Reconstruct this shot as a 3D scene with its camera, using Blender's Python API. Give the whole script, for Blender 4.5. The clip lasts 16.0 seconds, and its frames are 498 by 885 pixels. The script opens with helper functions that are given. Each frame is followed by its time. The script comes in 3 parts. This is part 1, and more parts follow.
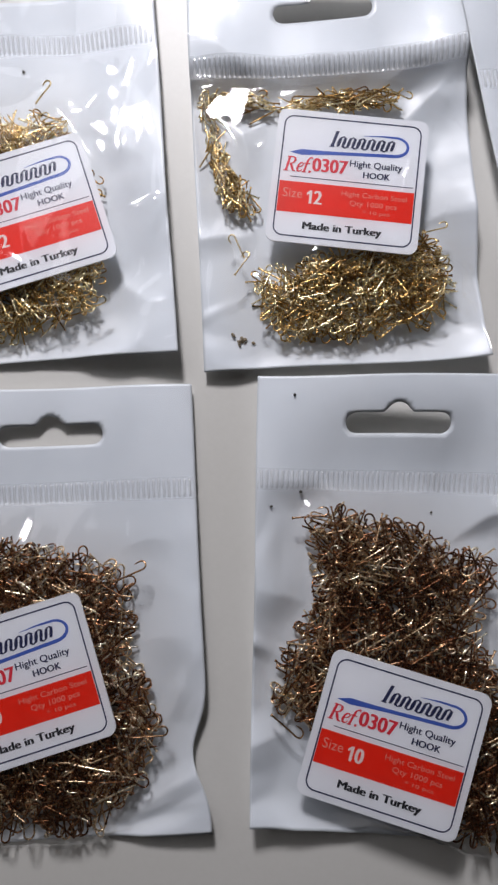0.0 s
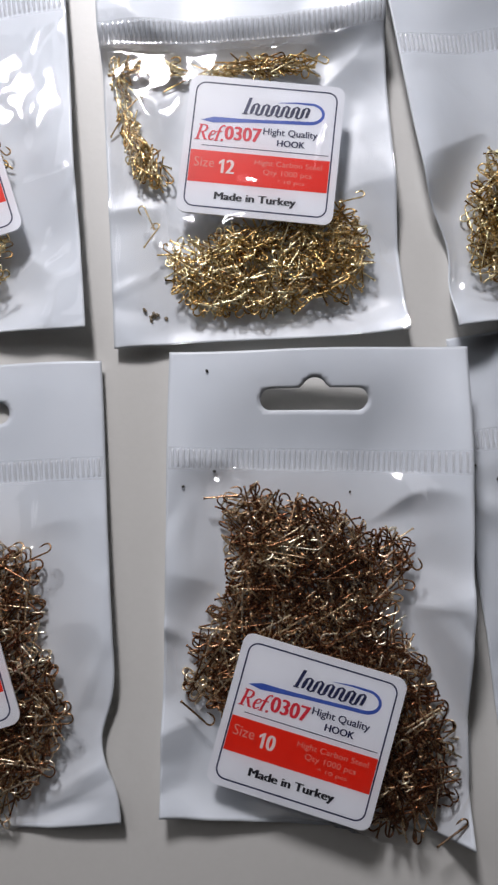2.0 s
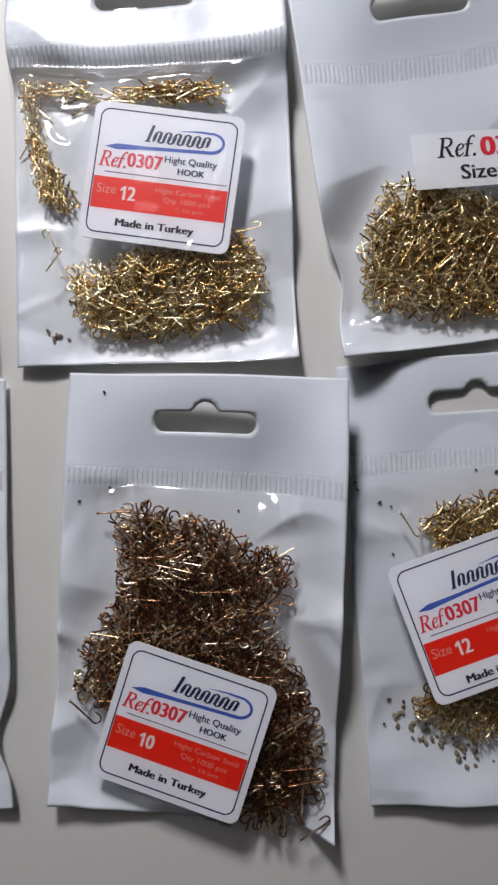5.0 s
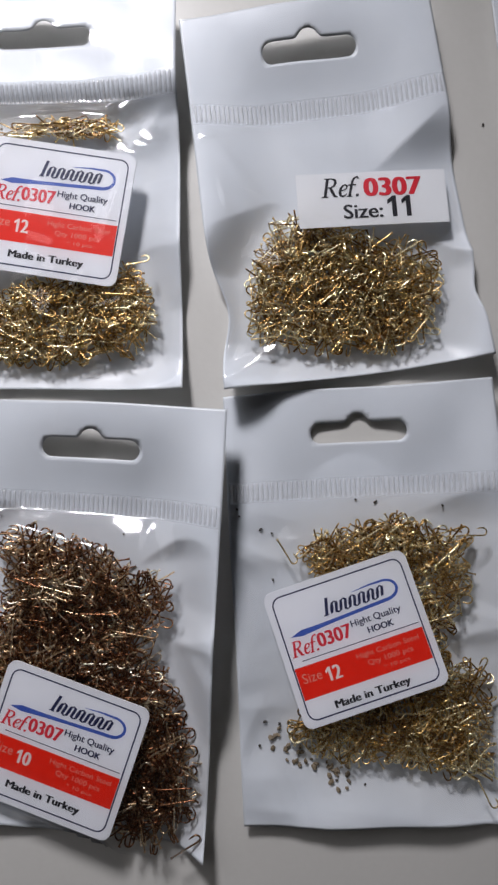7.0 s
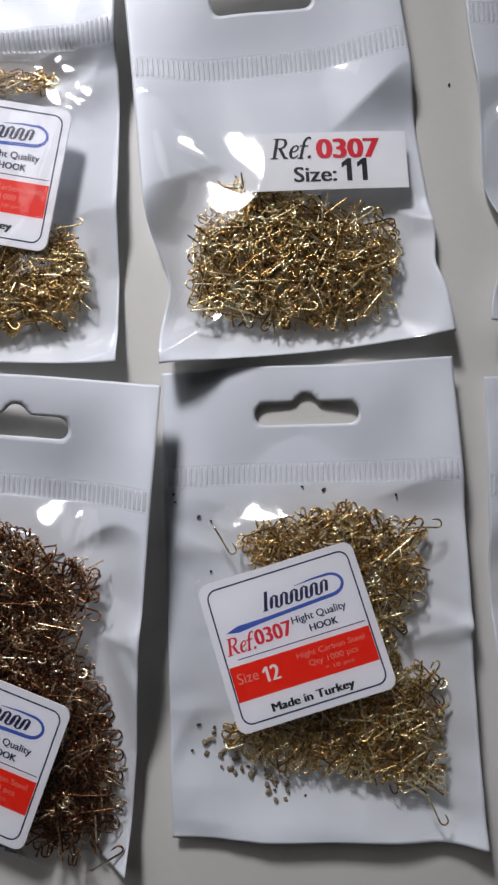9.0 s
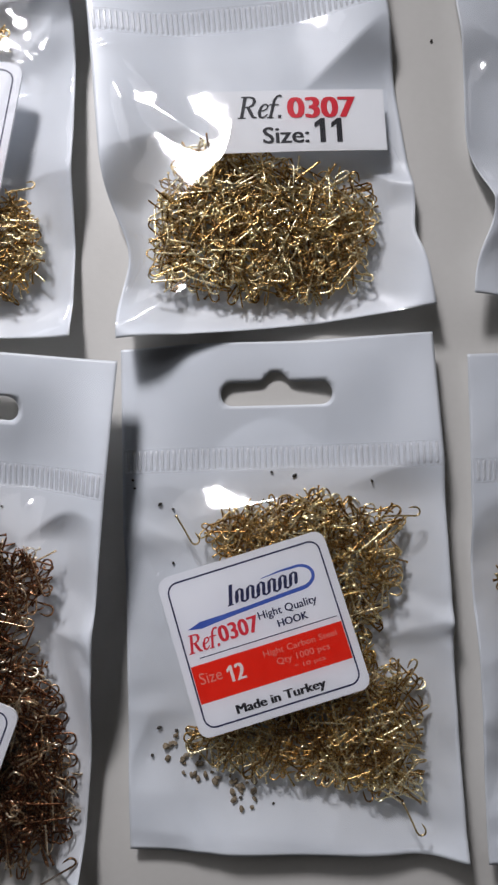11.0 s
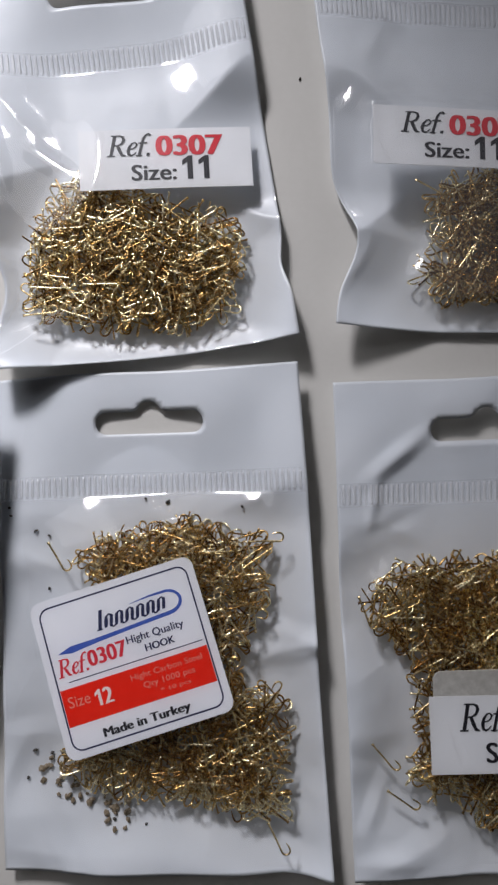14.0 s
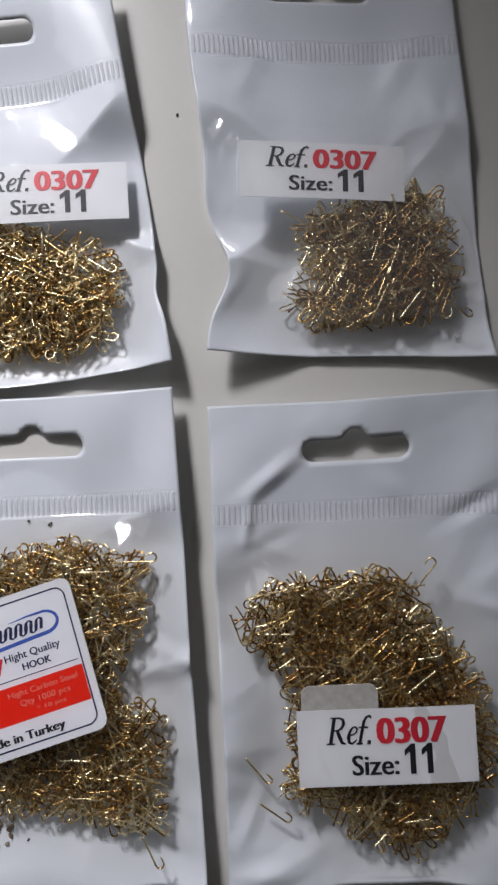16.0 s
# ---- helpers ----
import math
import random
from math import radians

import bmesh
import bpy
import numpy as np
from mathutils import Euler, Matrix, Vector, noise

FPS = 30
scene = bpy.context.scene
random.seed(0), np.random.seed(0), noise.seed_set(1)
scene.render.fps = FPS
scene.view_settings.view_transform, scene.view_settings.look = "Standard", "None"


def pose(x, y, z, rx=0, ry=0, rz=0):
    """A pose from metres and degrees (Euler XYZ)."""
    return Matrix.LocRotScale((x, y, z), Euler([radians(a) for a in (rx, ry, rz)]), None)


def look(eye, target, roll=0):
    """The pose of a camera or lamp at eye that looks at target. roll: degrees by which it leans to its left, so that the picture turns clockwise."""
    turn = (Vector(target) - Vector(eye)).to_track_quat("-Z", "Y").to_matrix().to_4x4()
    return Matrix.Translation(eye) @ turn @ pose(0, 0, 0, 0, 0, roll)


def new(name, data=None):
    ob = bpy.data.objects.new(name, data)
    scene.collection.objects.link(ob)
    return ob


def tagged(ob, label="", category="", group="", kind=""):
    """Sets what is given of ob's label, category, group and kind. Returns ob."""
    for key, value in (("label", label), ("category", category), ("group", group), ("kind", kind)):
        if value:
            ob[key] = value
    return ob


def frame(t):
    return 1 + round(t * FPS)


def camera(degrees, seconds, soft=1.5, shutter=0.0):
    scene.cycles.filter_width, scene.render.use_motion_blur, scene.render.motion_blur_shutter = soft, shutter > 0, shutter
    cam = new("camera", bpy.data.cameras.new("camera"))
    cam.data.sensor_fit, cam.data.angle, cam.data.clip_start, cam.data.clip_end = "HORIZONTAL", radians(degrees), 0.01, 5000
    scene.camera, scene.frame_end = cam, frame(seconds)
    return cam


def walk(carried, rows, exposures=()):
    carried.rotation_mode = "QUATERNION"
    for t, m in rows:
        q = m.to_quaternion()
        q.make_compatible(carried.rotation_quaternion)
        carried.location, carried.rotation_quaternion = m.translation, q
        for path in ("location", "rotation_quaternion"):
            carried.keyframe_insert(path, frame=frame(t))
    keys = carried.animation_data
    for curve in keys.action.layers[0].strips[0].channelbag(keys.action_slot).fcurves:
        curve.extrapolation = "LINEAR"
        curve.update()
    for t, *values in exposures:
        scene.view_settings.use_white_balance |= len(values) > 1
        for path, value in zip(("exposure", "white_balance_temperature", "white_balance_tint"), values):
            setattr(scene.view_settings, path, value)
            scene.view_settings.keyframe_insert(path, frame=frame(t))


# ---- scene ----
cam = camera(48.44, 16.0, soft=2.4)
PATH = [
    (0, -0.00134, 0.01336, 0.14161, 3.810, -0.343, 5.920),
    (0.5, 0.00590, 0.01341, 0.14155, 3.789, -0.293, 5.668),
    (1, 0.01054, 0.01315, 0.13844, 3.721, -0.434, 5.487),
    (1.5, 0.01675, 0.01220, 0.13726, 3.665, -0.398, 5.357),
    (2, 0.02047, 0.01103, 0.13684, 3.583, -0.355, 5.479),
    (2.5, 0.01951, 0.01048, 0.13705, 3.496, -0.351, 5.931),
    (3, 0.02042, 0.00981, 0.13690, 3.429, -0.402, 6.496),
    (3.2, 0.02073, 0.01053, 0.13683, 3.298, -0.330, 6.706),
    (5.3, 0.05204, 0.02725, 0.14566, 0.913, -0.008, 7.275),
    (5.5, 0.05508, 0.02833, 0.14626, 1.018, 0.194, 7.278),
    (6, 0.06270, 0.03047, 0.14708, 1.213, 0.078, 7.548),
    (6.5, 0.07073, 0.03376, 0.14881, 1.312, 0.029, 7.952),
    (7, 0.07598, 0.03520, 0.14894, 1.488, -0.107, 8.517),
    (7.5, 0.08238, 0.03557, 0.14741, 1.629, 0.215, 9.012),
    (8, 0.08541, 0.03386, 0.14457, 1.564, 0.105, 9.384),
    (8.5, 0.08863, 0.03254, 0.14209, 1.625, 0.189, 9.556),
    (9, 0.09295, 0.03307, 0.13787, 1.619, 0.416, 9.635),
    (11.5, 0.10388, 0.03075, 0.12784, 1.398, 0.192, 9.776),
    (12, 0.10838, 0.03257, 0.12825, 1.426, 0.287, 9.756),
    (12.5, 0.11285, 0.03566, 0.12847, 1.498, 0.204, 9.681),
    (13, 0.11790, 0.03850, 0.12882, 1.656, 0.237, 9.566),
    (13.5, 0.12215, 0.04012, 0.13043, 1.764, 0.333, 9.441),
    (14, 0.12930, 0.04095, 0.13162, 1.931, 0.211, 9.289),
    (14.5, 0.13601, 0.04298, 0.13367, 2.010, 0.194, 9.063),
    (15, 0.14424, 0.04479, 0.13512, 2.194, 0.230, 8.830),
    (15.5, 0.15180, 0.04767, 0.13525, 2.336, 0.245, 8.633),
    (16, 0.15764, 0.04899, 0.13599, 2.661, 0.146, 8.579),
]
walk(cam, [(t, pose(x, y, z, rx, ry, rz)) for t, x, y, z, rx, ry, rz in PATH], exposures=((0.0, -0.38), (7.5, -0.30), (9.0, -0.24), (12.5, -0.16), (14.5, -0.13), (16.0, 0.04)))

# ---- light: one shaded lamp over the far left side, plus an added soft fill ----
MM = 0.001
world = bpy.data.worlds.new("room_air")
world.use_nodes = True
world.node_tree.nodes["Background"].inputs[0].default_value = (0.90, 0.92, 1.0, 1)
world.node_tree.nodes["Background"].inputs[1].default_value = 0.02
scene.world = world


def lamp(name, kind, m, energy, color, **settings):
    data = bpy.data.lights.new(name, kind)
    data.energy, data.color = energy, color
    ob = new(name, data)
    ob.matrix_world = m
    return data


key = lamp("desk_lamp_light", "SPOT", look((-0.12, 0.42, 0.285), (-0.005, 0.0, 0)), 10.2, (0.975, 0.955, 1.0))
key.spot_size, key.spot_blend, key.shadow_soft_size = radians(65), 1.0, 0.045
# Area fill added at the far left to lift shadows; no window stands there.
fill = lamp("fill_light", "AREA", look((-0.80, 0.80, 0.92), (0.05, 0.03, 0.0)), 2.5, (0.965, 0.95, 1.0))
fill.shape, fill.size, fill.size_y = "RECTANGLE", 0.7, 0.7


# ---- materials ----
def material(name):
    mat = bpy.data.materials.new(name)
    mat.use_nodes = True
    nt = mat.node_tree
    return mat, nt, nt.nodes["Principled BSDF"]


def set_in(node, **values):
    for k, v in values.items():
        node.inputs[k.replace("_", " ")].default_value = v


def noise_node(nt, scale, detail=4.0, rough=0.55):
    tc = nt.nodes.new("ShaderNodeTexCoord")
    n = nt.nodes.new("ShaderNodeTexNoise")
    set_in(n, Scale=scale, Detail=detail, Roughness=rough)
    nt.links.new(tc.outputs["Object"], n.inputs["Vector"])
    return n


def ramp(nt, src, stops):
    r = nt.nodes.new("ShaderNodeValToRGB")
    while len(r.color_ramp.elements) < len(stops):
        r.color_ramp.elements.new(0.5)
    for e, (p, c) in zip(r.color_ramp.elements, stops):
        e.position, e.color = p, (*c, 1)
    nt.links.new(src, r.inputs[0])
    return r


def bump(nt, bsdf, src, strength, distance):
    b = nt.nodes.new("ShaderNodeBump")
    set_in(b, Strength=strength, Distance=distance)
    nt.links.new(src, b.inputs["Height"])
    nt.links.new(b.outputs[0], bsdf.inputs["Normal"])
    return b


def mottled(name, a, b, scale, rough, relief=0.0, fine=900.0, metallic=0.0, ior=1.5):
    mat, nt, p = material(name)
    n1, n2 = noise_node(nt, scale), noise_node(nt, fine, 3.0)
    mix = nt.nodes.new("ShaderNodeMath")
    mix.operation = "MULTIPLY_ADD"
    mix.inputs[1].default_value = 0.3
    nt.links.new(n2.outputs["Fac"], mix.inputs[0])
    nt.links.new(n1.outputs["Fac"], mix.inputs[2])
    r = ramp(nt, mix.outputs[0], [(0.4, a), (0.9, b)])
    nt.links.new(r.outputs[0], p.inputs["Base Color"])
    set_in(p, Roughness=rough, Metallic=metallic, IOR=ior)
    if relief:
        bump(nt, p, n2.outputs["Fac"], 0.5, relief)
    return mat


M_TABLE = mottled("white_laminate", (0.78, 0.765, 0.725), (0.85, 0.835, 0.80), 9.0, 0.45, 0.00005, 700.0)
M_WALL = mottled("room_paint", (0.46, 0.45, 0.43), (0.52, 0.51, 0.49), 2.0, 0.8)
M_BACK = mottled("white_polythene", (0.72, 0.755, 0.80), (0.80, 0.83, 0.87), 60.0, 0.38, 0.00006, 420.0)
def crumpled(mat):
    """Adds broad soft wrinkles under the fine relief."""
    nt = mat.node_tree
    fine = [n for n in nt.nodes if n.type == "BUMP"][0]
    n = noise_node(nt, 55.0, 2.0, 0.5)
    wide = nt.nodes.new("ShaderNodeBump")
    set_in(wide, Strength=0.4, Distance=0.0011)
    nt.links.new(n.outputs["Fac"], wide.inputs["Height"])
    nt.links.new(wide.outputs[0], fine.inputs["Normal"])


crumpled(M_BACK)
M_CARD = mottled("card_stock", (0.82, 0.835, 0.88), (0.87, 0.88, 0.92), 150.0, 0.42, 0.00002, 2500.0)
M_STRIP = mottled("label_paper", (0.82, 0.835, 0.86), (0.88, 0.89, 0.91), 150.0, 0.6, 0.00003, 2500.0)
M_GREY = mottled("grey_board", (0.42, 0.41, 0.38), (0.62, 0.61, 0.58), 500.0, 0.8, 0.00005, 1800.0)
M_RED = mottled("red_print", (0.80, 0.022, 0.008), (0.86, 0.032, 0.014), 300.0, 0.4)
M_REDINK = mottled("crimson_print", (0.66, 0.028, 0.05), (0.74, 0.04, 0.065), 300.0, 0.45)
M_NAVY = mottled("navy_print", (0.018, 0.022, 0.07), (0.03, 0.035, 0.10), 300.0, 0.45)
M_BLUE = mottled("blue_print", (0.05, 0.10, 0.42), (0.07, 0.14, 0.50), 300.0, 0.4)
M_BLACK = mottled("black_print", (0.012, 0.012, 0.018), (0.02, 0.02, 0.028), 300.0, 0.5)
M_WHITEINK = mottled("pale_print", (0.80, 0.74, 0.72), (0.86, 0.82, 0.80), 300.0, 0.5)
M_PINKINK = mottled("faint_pink_print", (0.78, 0.26, 0.20), (0.82, 0.32, 0.26), 300.0, 0.5)
M_CRUMB = mottled("brown_crumb", (0.10, 0.075, 0.045), (0.34, 0.27, 0.18), 900.0, 0.6)
M_SPECK = mottled("dark_grit", (0.02, 0.018, 0.015), (0.07, 0.06, 0.05), 900.0, 0.7)


def wire(name, tints, rough):
    mat, nt, p = material(name)
    g = nt.nodes.new("ShaderNodeNewGeometry")
    r = ramp(nt, g.outputs["Random Per Island"], tints)
    nt.links.new(r.outputs[0], p.inputs["Base Color"])
    n = noise_node(nt, 1500.0, 2.0)
    rr = ramp(nt, n.outputs["Fac"], [(0.3, (rough * 0.7,) * 3), (0.7, (rough * 1.4,) * 3)])
    nt.links.new(rr.outputs[0], p.inputs["Roughness"])
    set_in(p, Metallic=1.0)
    return mat


# tints vary by hook at random: palest imitate glints, darkest the shade between wires
M_GOLD = wire("gold_wire", ((0.0, (0.24, 0.12, 0.035)), (0.45, (0.72, 0.49, 0.19)), (0.75, (1.0, 0.88, 0.57))), 0.25)
M_BRONZE = wire("bronze_wire", ((0.0, (0.16, 0.06, 0.028)), (0.55, (0.33, 0.17, 0.085)), (0.75, (0.95, 0.72, 0.45)), (1.0, (1.0, 0.92, 0.74))), 0.26)


def clear_film(name="clear_film", milk=0.0):
    mat, nt, p = material(name)
    out = nt.nodes["Material Output"]
    tr, gl, mix = (nt.nodes.new(k) for k in ("ShaderNodeBsdfTransparent", "ShaderNodeBsdfGlossy", "ShaderNodeMixShader"))
    tr.inputs[0].default_value = (0.965, 0.967, 0.972, 1)
    gl.inputs["Roughness"].default_value = 0.07
    fr = nt.nodes.new("ShaderNodeFresnel")
    fr.inputs[0].default_value = 1.65
    n = noise_node(nt, 160.0, 3.0)
    for node in (gl, fr):
        b = nt.nodes.new("ShaderNodeBump")
        set_in(b, Strength=0.14, Distance=0.0004)
        nt.links.new(n.outputs["Fac"], b.inputs["Height"])
        nt.links.new(b.outputs[0], node.inputs["Normal"])
    nt.links.new(fr.outputs[0], mix.inputs[0])
    haze = nt.nodes.new("ShaderNodeMixShader")
    haze.inputs[0].default_value = milk
    set_in(p, Base_Color=(0.82, 0.83, 0.86, 1), Roughness=0.4)
    nt.links.new(tr.outputs[0], haze.inputs[1])
    nt.links.new(p.outputs[0], haze.inputs[2])
    nt.links.new(haze.outputs[0], mix.inputs[1])
    nt.links.new(gl.outputs[0], mix.inputs[2])
    nt.links.new(mix.outputs[0], out.inputs[0])
    return mat


M_FILM, M_DULL, M_SEAL, M_BAND = clear_film(), clear_film("dull_film", 0.07), clear_film("ribbed_polythene", 0.55), clear_film("band_polythene", 0.15)


# ---- mesh helpers ----
def mesh_of(name, verts, faces, mat, smooth=False):
    me = bpy.data.meshes.new(name)
    me.from_pydata([tuple(map(float, v)) for v in verts], [], [tuple(map(int, f)) for f in faces])
    me.materials.append(mat)
    if smooth:
        me.polygons.foreach_set("use_smooth", [True] * len(me.polygons))
    me.update()
    return me


def part(name, me, parent, label=""):
    ob = new(name, me)
    ob.parent = parent
    return tagged(ob, label)


def box_mesh(name, size, mat, bevel=0.0):
    bm = bmesh.new()
    bmesh.ops.create_cube(bm, size=1.0)
    bmesh.ops.scale(bm, vec=size, verts=bm.verts)
    if bevel:
        bmesh.ops.bevel(bm, geom=bm.edges[:], offset=bevel, segments=3, affect="EDGES", profile=0.6)
    me = bpy.data.meshes.new(name)
    bm.to_mesh(me)
    bm.free()
    me.materials.append(mat)
    return me


def rounded(w, h, r, n=6):
    """A rounded rectangle's outline round the origin, counter-clockwise."""
    pts = []
    for cx, cy, a0 in ((w / 2 - r, h / 2 - r, 0), (-w / 2 + r, h / 2 - r, 90), (-w / 2 + r, -h / 2 + r, 180), (w / 2 - r, -h / 2 + r, 270)):
        for k in range(n + 1):
            a = radians(a0 + 90 * k / n)
            pts.append((cx + r * math.cos(a), cy + r * math.sin(a)))
    return pts


def slab(name, outline, z0, z1, mat, lift=None):
    n = len(outline)
    lift = lift or (lambda x, y: 0.0)
    verts = [(x, y, z0 + lift(x, y)) for x, y in outline] + [(x, y, z1 + lift(x, y)) for x, y in outline]
    faces = [tuple(range(n, 2 * n)), tuple(range(n - 1, -1, -1))] + [(k, (k + 1) % n, n + (k + 1) % n, n + k) for k in range(n)]
    return mesh_of(name, verts, faces, mat)


def ribbon(name, path, widths, z, mat, closed=False):
    """A flat printed stroke along a path of points."""
    n, verts, faces = len(path), [], []
    for k, (x, y) in enumerate(path):
        a = path[(k - 1) % n] if closed or k else path[k]
        b = path[(k + 1) % n] if closed or k < n - 1 else path[k]
        d = Vector((b[0] - a[0], b[1] - a[1])).normalized()
        w = widths[k] / 2
        verts += [(x - d.y * w, y + d.x * w, z), (x + d.y * w, y - d.x * w, z)]
    for k in range(n if closed else n - 1):
        j = (k + 1) % n
        faces.append((2 * k, 2 * k + 1, 2 * j + 1, 2 * j))
    return mesh_of(name, verts, faces, mat)


def strokes_mesh(strokes, x0, x1, y0, y1, z, mat, shear):
    """Flat print drawn as pen strokes of changing width, slanted and fitted to the box."""
    verts, faces = [], []
    for k, (path, widths) in enumerate(strokes):
        me = ribbon("stroke", path, widths, 0.0, mat)
        b = len(verts)
        verts += [(v.co.x + shear * v.co.y, v.co.y, z + k * 0.004 * MM) for v in me.vertices]
        faces += [tuple(b + i for i in p.vertices) for p in me.polygons]
        bpy.data.meshes.remove(me)
    co = np.array(verts)
    lo, hi = co.min(0), co.max(0)
    co[:, 0] = x0 + (co[:, 0] - lo[0]) / (hi[0] - lo[0]) * (x1 - x0)
    co[:, 1] = y0 + (co[:, 1] - lo[1]) / (hi[1] - lo[1]) * (y1 - y0)
    return mesh_of("lettering", co, faces, mat)


def serif_ref(x0, x1, y0, y1, z, mat, heavy=1.0):
    """The word Ref. in a slanted serif hand with thick stems and thin joins."""
    strokes = [
        ([(0.17, 0.0), (0.17, 1.0)], (0.15, 0.15)), ([(0.0, 0.025), (0.35, 0.025)], (0.055, 0.055)), ([(0.0, 0.975), (0.36, 0.975)], (0.055, 0.055)),
        ([(0.2, 0.97), (0.4, 0.97), (0.55, 0.91), (0.61, 0.76), (0.55, 0.6), (0.4, 0.52), (0.2, 0.51)], (0.055, 0.06, 0.11, 0.15, 0.11, 0.06, 0.055)),
        ([(0.36, 0.53), (0.50, 0.3), (0.66, 0.06), (0.82, 0.02)], (0.12, 0.15, 0.12, 0.05)),
        ([(0.94, 0.33), (1.08, 0.35), (1.20, 0.43), (1.23, 0.55), (1.13, 0.64), (1.01, 0.60), (0.92, 0.45), (0.90, 0.26), (0.96, 0.08), (1.08, 0.02), (1.2, 0.09), (1.27, 0.18)],
         (0.05, 0.05, 0.07, 0.09, 0.06, 0.08, 0.12, 0.15, 0.12, 0.08, 0.06, 0.04)),
        ([(1.42, -0.02), (1.45, 0.5), (1.47, 0.82), (1.55, 0.98), (1.67, 1.03), (1.76, 0.95)], (0.13, 0.13, 0.12, 0.09, 0.08, 0.09)),
        ([(1.28, 0.61), (1.68, 0.61)], (0.06, 0.06)), ([(1.28, 0.02), (1.56, 0.02)], (0.05, 0.05)), ([(1.82, -0.01), (1.82, 0.13)], (0.14, 0.14))]
    return strokes_mesh([(p, [heavy * a for a in w]) for p, w in strokes], x0, x1, y0, y1, z, mat, 0.22)


def emblem_forms(x0, x1, y0, y1, z, mat):
    """A slanted bar and a meander of thick upright strokes with thin turns."""
    strokes = [([(0.0, 0.0), (0.0, 1.0)], (0.17, 0.17)), ([(-0.14, 0.03), (0.14, 0.03)], (0.06, 0.06))]
    path, widths = [(0.24, 0.06)], [0.05]
    for k in range(12):
        x, up = 0.30 + 0.26 * k, k % 2 == 0
        ends = (0.08, 0.58) if up else (0.58, 0.08)
        path += [(x, ends[0]), (x, 0.33), (x, ends[1]), (x + 0.13, 0.68 if up else 0.0)]
        widths += [0.14, 0.17 if k % 4 else 0.2, 0.14, 0.07]
    strokes.append((path[:-1], widths[:-1]))
    return strokes_mesh(strokes, x0, x1, y0, y1, z, mat, 0.25)


def numerals(text, x0, x1, y0, y1, z, mat, bold):
    """Upright numerals whose ones carry a flag, each in an equal share of the width."""
    n, pitch = len(text), (x1 - x0) / len(text)
    verts, faces = [], []
    for k, ch in enumerate(text):
        a, w = x0 + k * pitch, pitch * 0.86
        if ch == "1":
            b, h = len(verts), y1 - y0
            for fx, fy in ((0.44, 0), (0.82, 0), (0.82, 1), (0.54, 1), (0.08, 0.80), (0.08, 0.60), (0.44, 0.74)):
                verts.append((a + w * fx, y0 + h * fy, z))
            faces += [(b, b + 1, b + 2, b + 3, b + 6), (b + 3, b + 4, b + 5, b + 6)]
        else:
            me = lettering(ch, a, a + w, y0, y1, z, mat, bold)
            b = len(verts)
            verts += [tuple(v.co) for v in me.vertices]
            faces += [tuple(b + i for i in p.vertices) for p in me.polygons]
            bpy.data.meshes.remove(me)
    return mesh_of("lettering", verts, faces, mat)


def lettering(text, x0, x1, y0, y1, z, mat, bold=0.0, shear=0.0):
    """Flat print of the text, fitted between x0..x1 and y0..y1."""
    if text in ("10", "11", "12"):
        return numerals(text, x0, x1, y0, y1, z, mat, bold)
    cu = bpy.data.curves.new("print", "FONT")
    cu.body, cu.shear, cu.resolution_u = text, shear, 3
    ob = new("print", cu)
    dg = bpy.context.evaluated_depsgraph_get()
    dg.update()
    me = bpy.data.meshes.new_from_object(ob.evaluated_get(dg))
    bpy.data.objects.remove(ob)
    bpy.data.curves.remove(cu)
    co = np.empty(3 * len(me.vertices))
    me.vertices.foreach_get("co", co)
    co = co.reshape(-1, 3)
    lo, hi = co.min(0), co.max(0)
    co[:, 0] = x0 + (co[:, 0] - lo[0]) / (hi[0] - lo[0]) * (x1 - x0)
    co[:, 1] = y0 + (co[:, 1] - lo[1]) / (hi[1] - lo[1]) * (y1 - y0)
    polys = [tuple(p.vertices) for p in me.polygons]
    bpy.data.meshes.remove(me)
    verts, faces = [], []
    for k, dx in enumerate((0.0,) if bold <= 0 else (-bold, 0.0, bold)):
        b = len(verts)
        verts += [(p[0] + dx * (y1 - y0), p[1], z + k * 0.008 * MM) for p in co]
        faces += [tuple(b + i for i in f) for f in polys]
    return mesh_of("lettering", verts, faces, mat)


# ---- the setting: white table top in a plain room ----
table = tagged(new("tabletop", box_mesh("tabletop", (2.4, 2.4, 0.03), M_TABLE)), "smooth white laminate table top under the packets", "table", kind="structure")
table.location = (0, 0, -0.015)
for name, size, at in (("wall_north", (2.6, 0.1, 1.9), (0, 1.25, 0.92)), ("wall_south", (2.6, 0.1, 1.9), (0, -1.25, 0.92)),
                       ("wall_east", (0.1, 2.4, 1.9), (1.25, 0, 0.92)), ("wall_west", (0.1, 2.4, 1.9), (-1.25, 0, 0.92)),
                       ("ceiling", (2.6, 2.6, 0.1), (0, 0, 1.92))):
    ob = tagged(new(name, box_mesh(name, size, M_WALL)), "plain pale painted " + name.split("_")[0], name.split("_")[0], kind="structure")
    ob.location = at


# ---- geometry of the packets ----
NS, NT = 100, 156
SEAL_TOP, SEAL_LOW, SLOT_DOWN = 24.3, 28.9, 12.0


def smooth(x):
    x = np.clip(x, 0, 1)
    return x * x * (3 - 2 * x)


def inside(poly, x, y):
    hit = np.zeros(x.shape, bool)
    for (ax, ay), (bx, by) in zip(poly, poly[1:] + poly[:1]):
        if ay != by:
            hit ^= ((ay > y) != (by > y)) & (x < (bx - ax) * (y - ay) / (by - ay) + ax)
    return hit


